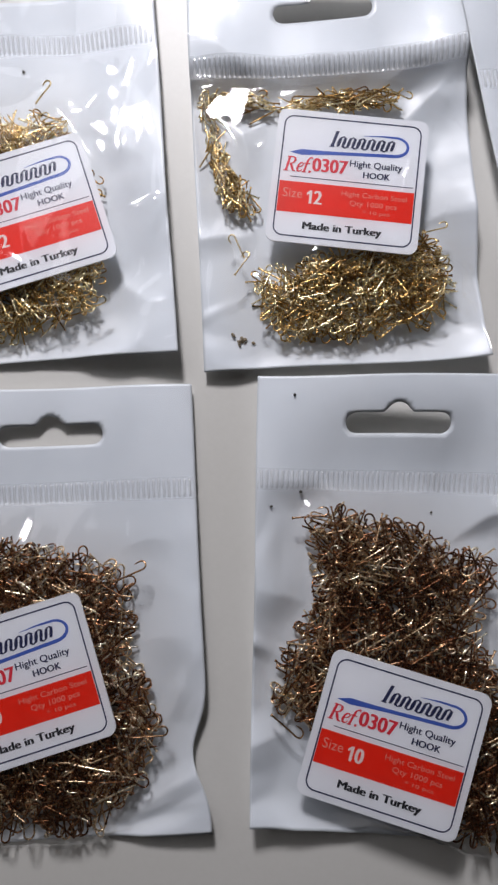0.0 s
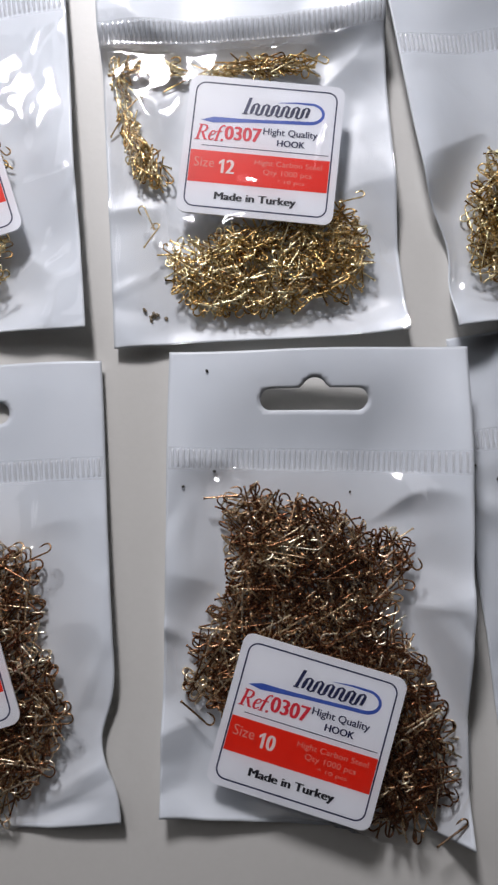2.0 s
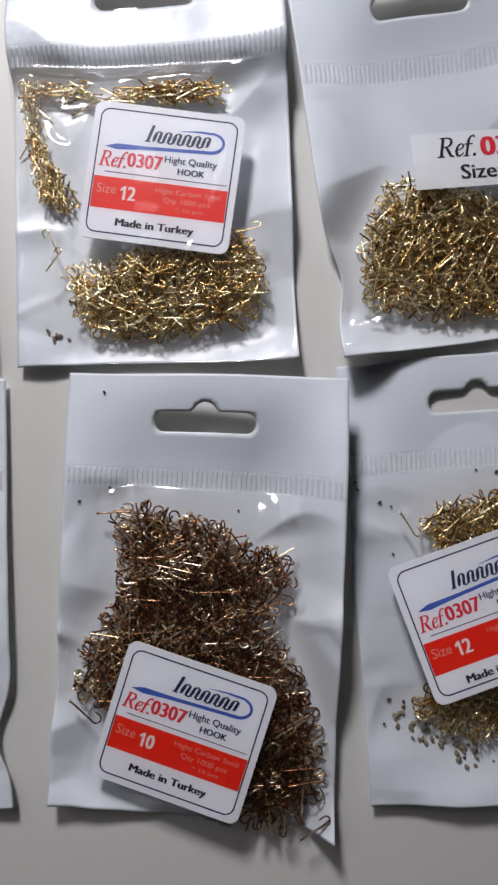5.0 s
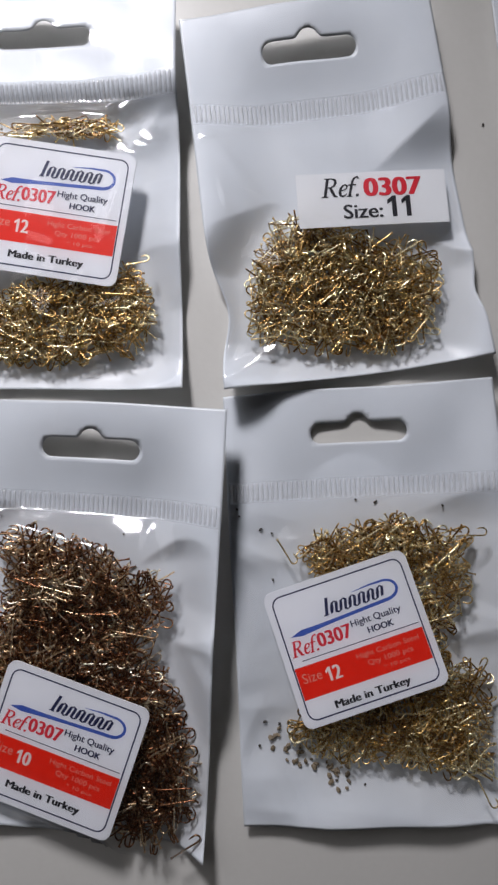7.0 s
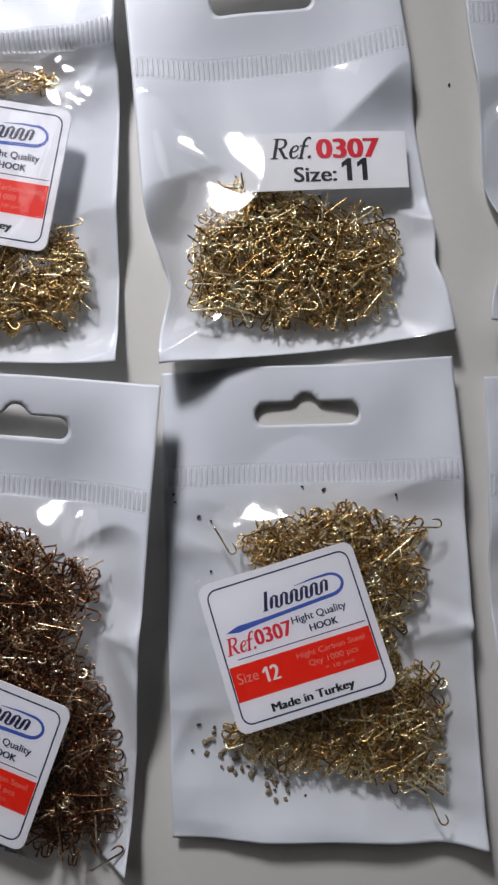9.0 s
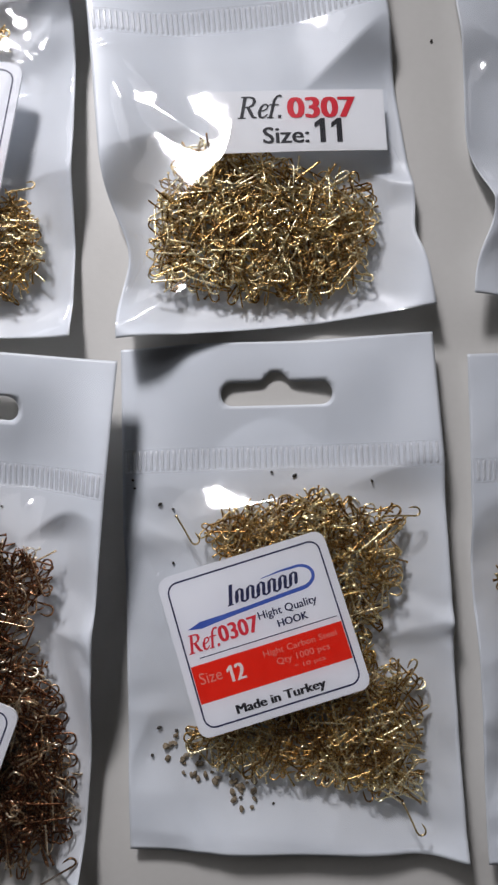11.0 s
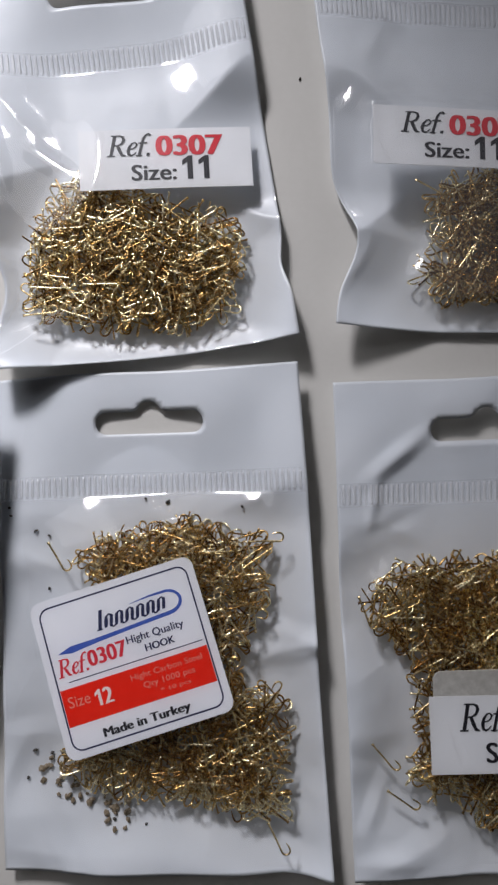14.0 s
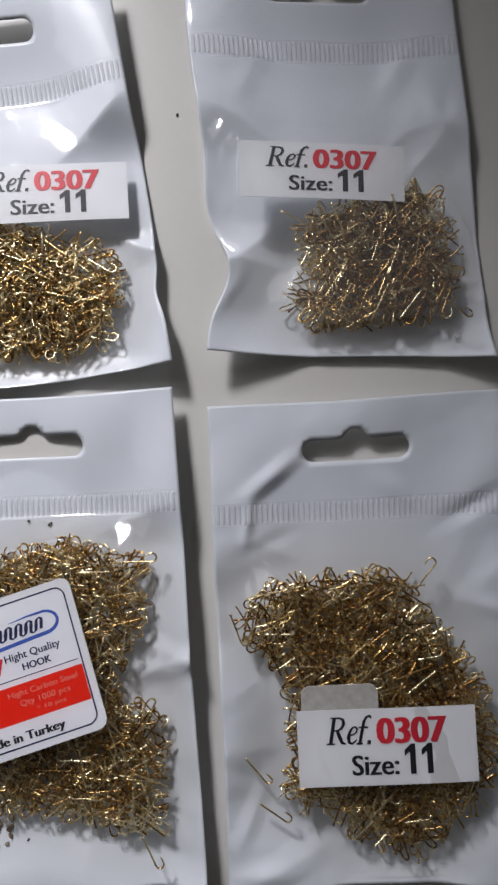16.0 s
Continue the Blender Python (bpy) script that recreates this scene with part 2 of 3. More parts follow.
def outline_distance(poly, x, y):
    """Signed distance to the polygon, positive inside."""
    best = np.full(x.shape, 1e9)
    for (ax, ay), (bx, by) in zip(poly, poly[1:] + poly[:1]):
        dx, dy = bx - ax, by - ay
        k = np.clip(((x - ax) * dx + (y - ay) * dy) / (dx * dx + dy * dy + 1e-9), 0, 1)
        best = np.minimum(best, np.hypot(x - ax - k * dx, y - ay - k * dy))
    return np.where(inside(poly, x, y), best, -best)


def slot_distance(x, y):
    """Signed distance to the hanging slot's outline (mm), negative inside."""
    bar = np.hypot(np.maximum(np.abs(x) - 10.4, 0), y) - 2.6
    knob = np.hypot(x, y - 1.9) - 3.1
    k = np.clip(0.5 + 0.5 * (knob - bar) / 0.9, 0, 1)
    return knob * (1 - k) + bar * k - 0.9 * k * (1 - k)


class Packet:
    """A flat hanging bag: white back, clear front, ribbed press seal. All in mm; corners as x, y, z."""

    def __init__(self, tl, tr, br, bl, piles, top, notches=(), creases=14, crease_height=0.5, seed=1, slabs=(), streaks=(), crumple=0.1, header_folds=0.0, folds=(), dents=18, dent=0.4, slot_lift=0.0, header_slope=0.0, film_mat=None, ramps=(), hug=14.0, edge_lift=0.0):
        rng = np.random.default_rng(seed)
        self.rng, self.slabs, self.film_mat = rng, slabs, film_mat or M_FILM
        tl, tr, br, bl = (np.array(c, float) for c in (tl, tr, br, bl))
        self.W = 0.5 * (np.linalg.norm(tr - tl) + np.linalg.norm(br - bl))
        self.H = H = 0.5 * (np.linalg.norm(tl - bl) + np.linalg.norm(tr - br))
        s, t = np.meshgrid(np.linspace(0, 1, NS + 1), np.linspace(0, 1, NT + 1))
        # cut the slot: grid points round it move on to its outline
        sx, sy = (s - 0.5) * self.W, (t - 1) * H + SLOT_DOWN
        d = slot_distance(sx, sy)
        e = 0.05
        gx = (slot_distance(sx + e, sy) - d) / e
        gy = (slot_distance(sx, sy + e) - d) / e
        within = d < 0
        open_cell = within[:-1, :-1] | within[:-1, 1:] | within[1:, :-1] | within[1:, 1:]
        rim = np.zeros_like(within)
        for di in (0, 1):
            for dj in (0, 1):
                rim[di:NT + di, dj:NS + dj] |= open_cell
        rim &= ~within
        s = np.where(rim, s - d * gx / self.W, s)
        t = np.where(rim, t - d * gy / H, t)
        self.hole = within
        left, right = bl[:, None, None] * (1 - t) + tl[:, None, None] * t, br[:, None, None] * (1 - t) + tr[:, None, None] * t
        across = (right - left)
        for side, at, wide, deep in notches:
            g = np.exp(-(((t - at) / wide) ** 2)) * deep / self.W
            if side == "L":
                left = left + across * g
            else:
                right = right - across * g
        place = left * (1 - s) + right * s
        x, y, zc = place
        x, y = x + 0.25 * np.sin(t * 9 + seed) * (0.5 - s), y + 0.5 * np.sin(s * 7 + 2 * seed) * (0.5 - t)
        self.s, self.t, self.x, self.y = s, t, x, y
        low = 1 - SEAL_LOW / H
        mid = smooth(np.minimum(s, 1 - s) * self.W / 23) * smooth(t * H / 20) * smooth((1 - t) * H / 30)
        for poly in piles:
            mid = np.maximum(mid, smooth((outline_distance(poly, x, y) + hug) / hug) * (t < low + 0.1))
        for poly, _ in slabs:
            mid = np.maximum(mid, smooth((outline_distance(poly, x, y) + 17.0) / 16.0))
        head = smooth((t - low + 0.05) / 0.1)
        wave = sum(a * np.sin(kx * s + ky * t + ph) for a, kx, ky, ph in zip((0.35, 0.25, 0.18, 0.1), rng.uniform(4, 14, 4), rng.uniform(-12, 12, 4), rng.uniform(0, 6, 4)))
        back = zc * (1 - mid) + 0.5 * mid + wave * (0.35 + 0.65 * (1 - mid)) * 0.8 + head * 0.4 * np.sin(math.pi * s)
        back = back + edge_lift * smooth((s - 0.84) / 0.16) * smooth((1.05 - t) / 0.3)
        back = back + slot_lift * np.exp(-(((s - 0.5) / 0.26) ** 2)) * head + header_slope * np.clip((1 - t) / (1 - low), 0, 1) * head
        # soft dents and sharp folds that both sheets share
        bent = np.zeros_like(back)
        for _ in range(dents):
            cs = rng.choice([rng.uniform(0.0, 0.22), rng.uniform(0.78, 1.0), rng.uniform(0, 1)])
            bent += self.crease(cs, rng.uniform(0.0, 0.72), rng.uniform(0, math.pi), rng.uniform(7, 18), rng.uniform(2.2, 5.0)) * rng.uniform(-1, 1) * dent
        for cs, ct, ang, half, wid, high in folds:
            bent += self.crease(cs, ct, radians(ang), half, wid) * high
        back = back + bent * (0.3 + 0.7 * smooth(1.3 - mid))
        back = np.maximum(back, 0.35)
        # what the clear front has to cover: the loose heap and the printed cards
        self.top = lambda px, py: top[0] + (top[1] - top[0]) * np.clip(((px - bl[0]) * across[0].mean() + (py - bl[1]) * across[1].mean()) / self.W ** 2, 0, 1)
        cover = back + 0.14
        for poly in piles:
            cover = np.maximum(cover, back + (self.top(x, y) + 1.5 - back) * smooth((outline_distance(poly, x, y) + 4.5) / 6.0))
        for poly, zfun in slabs:
            inside_d = outline_distance(poly, x, y)
            cover = np.maximum(cover, np.where(inside_d > -0.8, zfun(x, y) + 0.45, 0))
        # stretches of film pulled taut into flat slopes: centre, height there, rise along x and y, highest, half sizes
        for px, py, z0, gx, gy, peak, rx, ry in ramps:
            flat = np.minimum(z0 + gx * (x - px) + gy * (y - py), peak)
            near = smooth(2.2 * (1 - np.hypot((x - px) / rx, (y - py) / ry)))
            cover = np.maximum(cover, back + (flat - back) * near)
        film = cover.copy()
        fixed = (t > low) | (s < 0.012) | (s > 0.988) | (t < 0.012)
        for _ in range(420):
            avg = film.copy()
            avg[1:-1, 1:-1] = 0.25 * (film[:-2, 1:-1] + film[2:, 1:-1] + film[1:-1, :-2] + film[1:-1, 2:])
            film = np.where(fixed, cover, np.maximum(cover, avg))
        ripple = np.zeros_like(film)
        loose = smooth(np.minimum(s, 1 - s) / 0.04) * smooth(t / 0.03) * smooth((low - t) / 0.04)
        free = smooth((film - cover) / 0.6 + 0.35)
        for _ in range(creases):
            cs, ct = rng.choice([rng.uniform(0.02, 0.25), rng.uniform(0.75, 0.98), rng.uniform(0.1, 0.9)]), rng.uniform(0.02, low)
            ang, half, wid = rng.uniform(0, math.pi), rng.uniform(4, 15), rng.uniform(0.9, 2.4)
            ripple += self.crease(cs, ct, ang, half, wid) * rng.uniform(-0.6, 1.0) * crease_height
        # crumpled film breaks into flat facets along sharp folds
        fx, fy = s * self.W, t * H
        facets = np.zeros_like(film)
        for k in range(5):
            an, wl, ph = rng.uniform(0, math.pi), rng.uniform(13, 30), rng.uniform(0, 1)
            q = (fx * math.cos(an) + fy * math.sin(an) + 2.2 * np.sin(fx / 9 + 3 * ph) + 2.2 * np.sin(fy / 11 + 5 * ph)) / wl + ph
            facets += (np.abs(q % 1 - 0.5) - 0.25) * crumple * wl / 9
        for k in range(9):
            ripple += self.crease(rng.uniform(0.08, 0.92), low - rng.uniform(0.02, 0.08), radians(90 + rng.normal(0, 22)), rng.uniform(4, 9), rng.uniform(1.0, 2.2)) * rng.uniform(-0.6, 0.8) * crease_height
        for cs, ct, ang, half, wid, high in streaks:
            ripple += self.crease(cs, ct, radians(ang), half, wid) * high
        back = back + facets * 0.8 * (1 - mid) * (1 - head * (1 - header_folds))
        self.back = np.maximum(back, 0.35)
        self.film = np.maximum(film + (ripple + facets) * loose, np.maximum(self.back + 0.12, cover - 0.3))
        wrinkle = sum(a * np.sin(kx * s + ky * t + ph) for a, kx, ky, ph in zip((0.10, 0.07, 0.05), rng.uniform(10, 35, 3), rng.uniform(-18, 18, 3), rng.uniform(0, 6, 3)))
        wrinkle = wrinkle + 1.1 * facets + 0.5 * crumple
        self.film += (wrinkle + 0.1) * head * (np.minimum(s, 1 - s) > 0.01) * 0.8 + 0.05 * head
        self.film += 0.18 * np.exp(-(((t * H - 3.2) / 0.5) ** 2)) * smooth(np.minimum(s, 1 - s) / 0.02)
        self.film = np.maximum(self.film, self.back + 0.1)
        self.origin = np.array([x.mean(), y.mean(), 0.0])

    def crease(self, cs, ct, ang, half, wid):
        dx, dy = (self.s - cs) * self.W, (self.t - ct) * self.H
        u, v = dx * math.cos(ang) + dy * math.sin(ang), -dx * math.sin(ang) + dy * math.cos(ang)
        v = v + 0.02 * u * u / max(half, 1) * math.sin(7 * ang)
        return np.clip(1 - np.abs(v) / wid, 0, 1) * smooth(1 - np.abs(u) / half)

    def height(self, px, py, grid=None):
        return float((self.film if grid is None else grid).ravel()[np.argmin((self.x - px) ** 2 + (self.y - py) ** 2)])

    def sheet(self, name, z, mat):
        idx = np.arange((NS + 1) * (NT + 1)).reshape(NT + 1, NS + 1)
        quads = np.stack([idx[:-1, :-1], idx[:-1, 1:], idx[1:, 1:], idx[1:, :-1]], -1).reshape(-1, 4)
        gone = self.hole.ravel()
        quads = quads[~gone[quads].any(1)]
        used = np.unique(quads)
        remap = np.zeros(gone.size, int)
        remap[used] = np.arange(len(used))
        verts = (np.stack([self.x, self.y, z], -1).reshape(-1, 3)[used] - self.origin) * MM
        return mesh_of(name, verts, remap[quads], mat, True)

    def at(self, s, t, grid):
        i, j = min(NT, max(0, t * NT)), min(NS, max(0, s * NS))
        a, b = min(NT - 1, int(i)), min(NS - 1, int(j))
        fi, fj = i - a, j - b
        g = grid
        return (g[a, b] * (1 - fi) + g[a + 1, b] * fi) * (1 - fj) + (g[a, b + 1] * (1 - fi) + g[a + 1, b + 1] * fi) * fj

    def band(self):
        """The flat band of the press seal, lying on the film."""
        t0, t1 = 1 - (SEAL_LOW + 0.5) / self.H, 1 - (SEAL_TOP - 0.5) / self.H
        pts = [(0.006 + 0.988 * k / 60, t0 + (t1 - t0) * j / 6) for j in range(7) for k in range(61)]
        verts = [(np.array([self.at(a, b, g) for g in (self.x, self.y, self.film)]) + (0, 0, 0.05) - self.origin) * MM for a, b in pts]
        faces = [(j * 61 + k, j * 61 + k + 1, j * 61 + k + 62, j * 61 + k + 61) for j in range(6) for k in range(60)]
        return mesh_of("zip_seal", verts, faces, M_BAND, True)

    def rib(self, sk, across):
        """One short upright rib, standing proud of the band."""
        t0, t1 = 1 - SEAL_LOW / self.H, 1 - SEAL_TOP / self.H
        verts, faces = [], []
        for f, w, h in ((0.0, 0.26, 0.08), (0.12, 0.36, 0.32), (0.5, 0.36, 0.34), (0.88, 0.36, 0.32), (1.0, 0.26, 0.08)):
            p = np.array([self.at(sk, t0 + (t1 - t0) * f, g) for g in (self.x, self.y, self.film)])
            for o, up in ((-w, 0.03), (-0.45 * w, h), (0.45 * w, h), (w, 0.03)):
                verts.append((p + np.array([across[0] * o, across[1] * o, up]) - self.origin) * MM)
        for k in range(4):
            for j in range(3):
                i = 4 * k + j
                faces.append((i, i + 1, i + 5, i + 4))
        return mesh_of("rib", verts, faces + [(0, 1, 2, 3), (19, 18, 17, 16)], M_SEAL)

    def build(self, label):
        base = tagged(new("packet"), label, "plastic bag", "zip bags of hooks")
        base.location = Vector(self.origin) * MM
        back = part("back_panel", self.sheet("back_panel", self.back, M_BACK), base, "opaque white plastic back")
        sol = back.modifiers.new("thickness", "SOLIDIFY")
        sol.thickness, sol.offset = 0.00012, -1
        film = part("front_film", self.sheet("front_film", self.film, self.film_mat), base, "clear glossy plastic front")
        seal = part("zip_seal", self.band(), base, "ribbed press seal strip")
        film.visible_shadow = seal.visible_shadow = False
        ax = np.array([self.x[100, NS] - self.x[100, 0], self.y[100, NS] - self.y[100, 0]])
        for k in range(54):
            part("rib", self.rib(0.012 + 0.976 * (k + 0.5) / 54, ax / np.linalg.norm(ax)), seal).visible_shadow = False
        return base


# ---- hooks ----
def hook_ring(length, gap, gauge, sides=5):
    """One spade-end hook lying flat: shank, round bend, point. Vertices in mm and faces."""
    r = gap / 2
    pts = [(0, 0), (0.6, 0), (length * 0.5, 0.05), (length - r, 0)]
    pts += [(length - r + r * math.sin(a), r - r * math.cos(a)) for a in (radians(k) for k in (30, 60, 90, 120, 150, 180))]
    pts += [(length - r - gap * 0.45, gap * 0.97), (length - r - gap * 0.8, gap * 0.9)]
    rad = [gauge * 0.5] * len(pts)
    rad[-2], rad[-1] = gauge * 0.42, gauge * 0.08
    verts, faces = [], []
    for k, (x, y) in enumerate(pts):
        a, b = pts[max(0, k - 1)], pts[min(len(pts) - 1, k + 1)]
        d = np.array([b[0] - a[0], b[1] - a[1]])
        d = d / np.linalg.norm(d)
        for j in range(sides):
            an = 2 * math.pi * j / sides
            w, h = rad[k] * math.cos(an), rad[k] * math.sin(an)
            if k == 0:
                w, h = w * 1.9, h * 0.6
            verts.append((x - d[1] * w, y + d[0] * w, h))
    for k in range(len(pts) - 1):
        for j in range(sides):
            a, b = k * sides + j, k * sides + (j + 1) % sides
            faces.append((a, b, b + sides, a + sides))
    faces.append(tuple(range(sides - 1, -1, -1)))
    v = np.array(verts)
    v -= np.array([length * 0.5, gap * 0.5, 0])
    return v, faces


def hook_turns(rng, n, yaw=None, spread=180, tilt=12):
    mats = []
    for _ in range(n):
        z = rng.uniform(-180, 180) if yaw is None else rng.normal(yaw, spread) + rng.choice([0, 180])
        mats.append(np.array((Euler((0, 0, radians(z))).to_matrix() @ Euler((0, radians(rng.normal(0, tilt)), 0)).to_matrix()
                              @ Euler((radians(rng.uniform(-78, 78) + rng.choice([0, 180])), 0, 0)).to_matrix())))
    return np.array(mats)


def scatter(rng, poly, n, shrink):
    px, py = np.array(poly).T
    got = np.zeros((0, 2))
    while len(got) < n:
        p = np.stack([rng.uniform(px.min(), px.max(), 4000), rng.uniform(py.min(), py.max(), 4000)], -1)
        d = outline_distance(poly, p[:, 0], p[:, 1])
        keep = d > shrink * rng.uniform(0.7, 1.15, len(d))
        got = np.concatenate([got, p[keep]])
    return got[:n]


def heap(bag, polys, length, gap, gauge, mat, label, density=0.43, seed=3):
    """The tangle of loose hooks in one bag: far too many to count."""
    rng = np.random.default_rng(seed)
    hv, hf = hook_ring(length, gap, gauge)
    verts, faces, count = [], [], 0
    for poly, shrink, yaw in polys:
        ring = np.array(poly + poly[:1], float)
        area = abs(np.sum(ring[:-1, 0] * ring[1:, 1] - ring[1:, 0] * ring[:-1, 1])) / 2
        n = int(area * density)
        c = scatter(rng, poly, n, shrink)
        turn = hook_turns(rng, n, yaw, 25)
        depth = outline_distance(poly, c[:, 0], c[:, 1])
        room = np.clip(bag.top(c[:, 0], c[:, 1]) - 0.6, 1.5, None) * smooth(0.45 + depth / 12)
        z = 1.1 + (room - 1.1) * np.sqrt(rng.uniform(0, 1, n))
        scale = rng.uniform(0.9, 1.08, n)
        v = np.einsum("nij,kj->nki", turn, hv) * scale[:, None, None]
        v[..., 2] *= 0.8
        v += np.stack([c[:, 0], c[:, 1], np.maximum(z, 1.0)], -1)[:, None, :]
        # hooks that stick out are drawn in by the taut film, but for a few
        slack = np.where(rng.uniform(0, 1, n) < 0.06, 2.2, rng.uniform(-0.8, 0.5, n))
        for _ in range(4):
            mid, e = v.mean(1), 0.3
            out = np.maximum(0, -slack - outline_distance(poly, v[..., 0], v[..., 1]).min(1))
            grad = np.stack([outline_distance(poly, mid[:, 0] + dx, mid[:, 1] + dy) - outline_distance(poly, mid[:, 0] - dx, mid[:, 1] - dy) for dx, dy in ((e, 0), (0, e))], -1)
            grad /= np.maximum(np.linalg.norm(grad, axis=1), 1e-6)[:, None]
            v[..., :2] += (0.8 * np.minimum(out, 3.0)[:, None] * grad)[:, None, :]
        ease = smooth((outline_distance(poly, v[..., 0], v[..., 1]) + 4.5) / 6.0)
        lim = np.maximum(0.66, 0.66 + (bag.top(v[..., 0], v[..., 1]) - 0.9) * ease)
        for quad, plane in bag.slabs:
            under = outline_distance(quad, v[..., 0], v[..., 1]) > -0.6
            lim = np.where(under, np.minimum(lim, plane(v[..., 0], v[..., 1]) - 0.8), lim)
        v[..., 2] -= np.maximum(0, (v[..., 2] - lim).max(axis=1))[:, None]
        v[..., 2] = np.maximum(v[..., 2], 0.6 + 0.12 * np.random.default_rng(5).uniform(0, 1, (n, 1)))
        verts.append(v.reshape(-1, 3))
        for k in range(n):
            o = (count + k) * len(hv)
            faces += [tuple(o + i for i in f) for f in hf]
        count += n
    verts = (np.concatenate(verts) - bag.origin) * MM
    ob = tagged(new("hook_heap", mesh_of("hook_heap", verts, faces, mat, True)), label, "fish hooks", "heaps of hooks", "stuff")
    ob.location = Vector(bag.origin) * MM
    return ob


def stray_hook(x, y, z, yaw, roll, length, gap, gauge, mat, label="single thin wire fish hook lying apart from the heap"):
    hv, hf = hook_ring(length, gap, gauge, 6)
    ob = tagged(new("fish_hook", mesh_of("fish_hook", hv * MM, hf, mat, True)), label, "fish hook", "loose hooks")
    ob.matrix_world = pose(x * MM, y * MM, z * MM, roll, 0, yaw)
    return ob


# ---- printed cards ----
CW, CH = 38.4, 35.0


def card_plane(cx, cy, yaw, cz, roll, pitch):
    c, s_, a, b = math.cos(radians(yaw)), math.sin(radians(yaw)), math.tan(radians(roll)), math.tan(radians(pitch))
    return lambda x, y: cz + a * ((x - cx) * c + (y - cy) * s_) + b * ((y - cy) * c - (x - cx) * s_)


def quad_of(cx, cy, yaw, w, h):
    c, s_ = math.cos(radians(yaw)), math.sin(radians(yaw))
    return [(cx + x * c - y * s_, cy + x * s_ + y * c) for x, y in ((-w / 2, -h / 2), (w / 2, -h / 2), (w / 2, h / 2), (-w / 2, h / 2))]


def seat(ob, cx, cy, yaw, cz, roll, pitch):
    ob.matrix_world = pose(cx * MM, cy * MM, cz * MM, 0, 0, yaw) @ pose(0, 0, 0, 0, -roll, 0) @ pose(0, 0, 0, pitch, 0, 0)


def square_card(spot, size, label, drop=0.02):
    base = tagged(new("label_card"), label, "label", "square cards")
    ink = 0.03 * MM
    part("card", slab("card", [(x * MM, y * MM) for x, y in rounded(CW, CH, 2.4)], -0.45 * MM, 0, M_CARD), base)

    def u(f):
        return (f - 0.5) * CW * MM

    def v(f):
        return (0.5 - f) * CH * MM

    edge = [(x * MM, y * MM) for x, y in rounded(CW * 0.905, CH * 0.90, 2.3)]
    part("border_line", ribbon("border_line", edge, [0.36 * MM] * len(edge), ink, M_NAVY, True), base, "thin navy border line")
    def w(f):
        return v(f + drop)

    part("red_band", mesh_of("red_band", [(u(0.055), w(0.755), ink), (u(0.945), w(0.755), ink), (u(0.945), w(0.525), ink), (u(0.055), w(0.525), ink)], [(0, 1, 2, 3)], M_RED), base, "bright red printed band")
    part("rule", ribbon("rule", [(u(0.12), w(0.488)), (u(0.93), w(0.488))], [0.2 * MM] * 2, ink, M_NAVY), base)
    # emblem: a blue hooked stroke with a row of slanted dark bars over it
    path, widths = [(u(0.10), w(0.305))], [0.05]
    path += [(u(0.10 + 0.62 * k / 8), w(0.303 - 0.035 * k / 8)) for k in range(1, 9)]
    widths += [1.5, 1.25, 1.0, 0.9, 0.85, 0.85, 0.85, 0.85]
    for k in range(0, 11):
        a = radians(-90 + 19 * k)
        path.append((u(0.79 + 0.085 * math.cos(a)), w(0.195 - 0.07 * math.sin(a))))
        widths.append(0.85 - 0.03 * k)
    path += [(u(0.70), w(0.125)), (u(0.58), w(0.135))]
    widths += [0.4, 0.1]
    part("emblem_stroke", ribbon("emblem_stroke", path, [k * MM for k in widths], ink, M_BLUE), base, "blue hook-shaped emblem stroke")
    part("emblem_forms", emblem_forms(u(0.355), u(0.79), w(0.243), w(0.115), 2 * ink, M_NAVY), base, "dark slanted meander of the emblem")
    part("lettering", serif_ref(u(0.07), u(0.262), w(0.452), w(0.33), 2 * ink, M_REDINK, 1.1), base)
    for text, u0, u1, v0, v1, mat, bold, shear in (
            ("0307", 0.262, 0.49, 0.435, 0.335, M_REDINK, 0.05, 0.0),
            ("Hight Quality", 0.505, 0.85, 0.388, 0.325, M_NAVY, 0.02, 0.0), ("HOOK", 0.60, 0.775, 0.45, 0.405, M_NAVY, 0.05, 0.0),
            ("Size", 0.085, 0.215, 0.645, 0.575, M_PINKINK, 0.0, 0.0), (size, 0.24, 0.35, 0.68, 0.58, M_WHITEINK, 0.05, 0.0),
            ("Hight Carbon Steel", 0.47, 0.90, 0.61, 0.56, M_PINKINK, 0.0, 0.0), ("Qty 1000 pcs", 0.53, 0.84, 0.675, 0.625, M_PINKINK, 0.0, 0.0),
            ("* 10 pcs", 0.62, 0.80, 0.725, 0.69, M_PINKINK, 0.0, 0.0), ("Made in Turkey", 0.24, 0.755, 0.888, 0.818, M_BLACK, 0.06, 0.0)):
        part("lettering", lettering(text, u(u0), u(u1), w(v0), w(v1), 2 * ink, mat, bold, shear), base)
    seat(base, *spot)
    return base


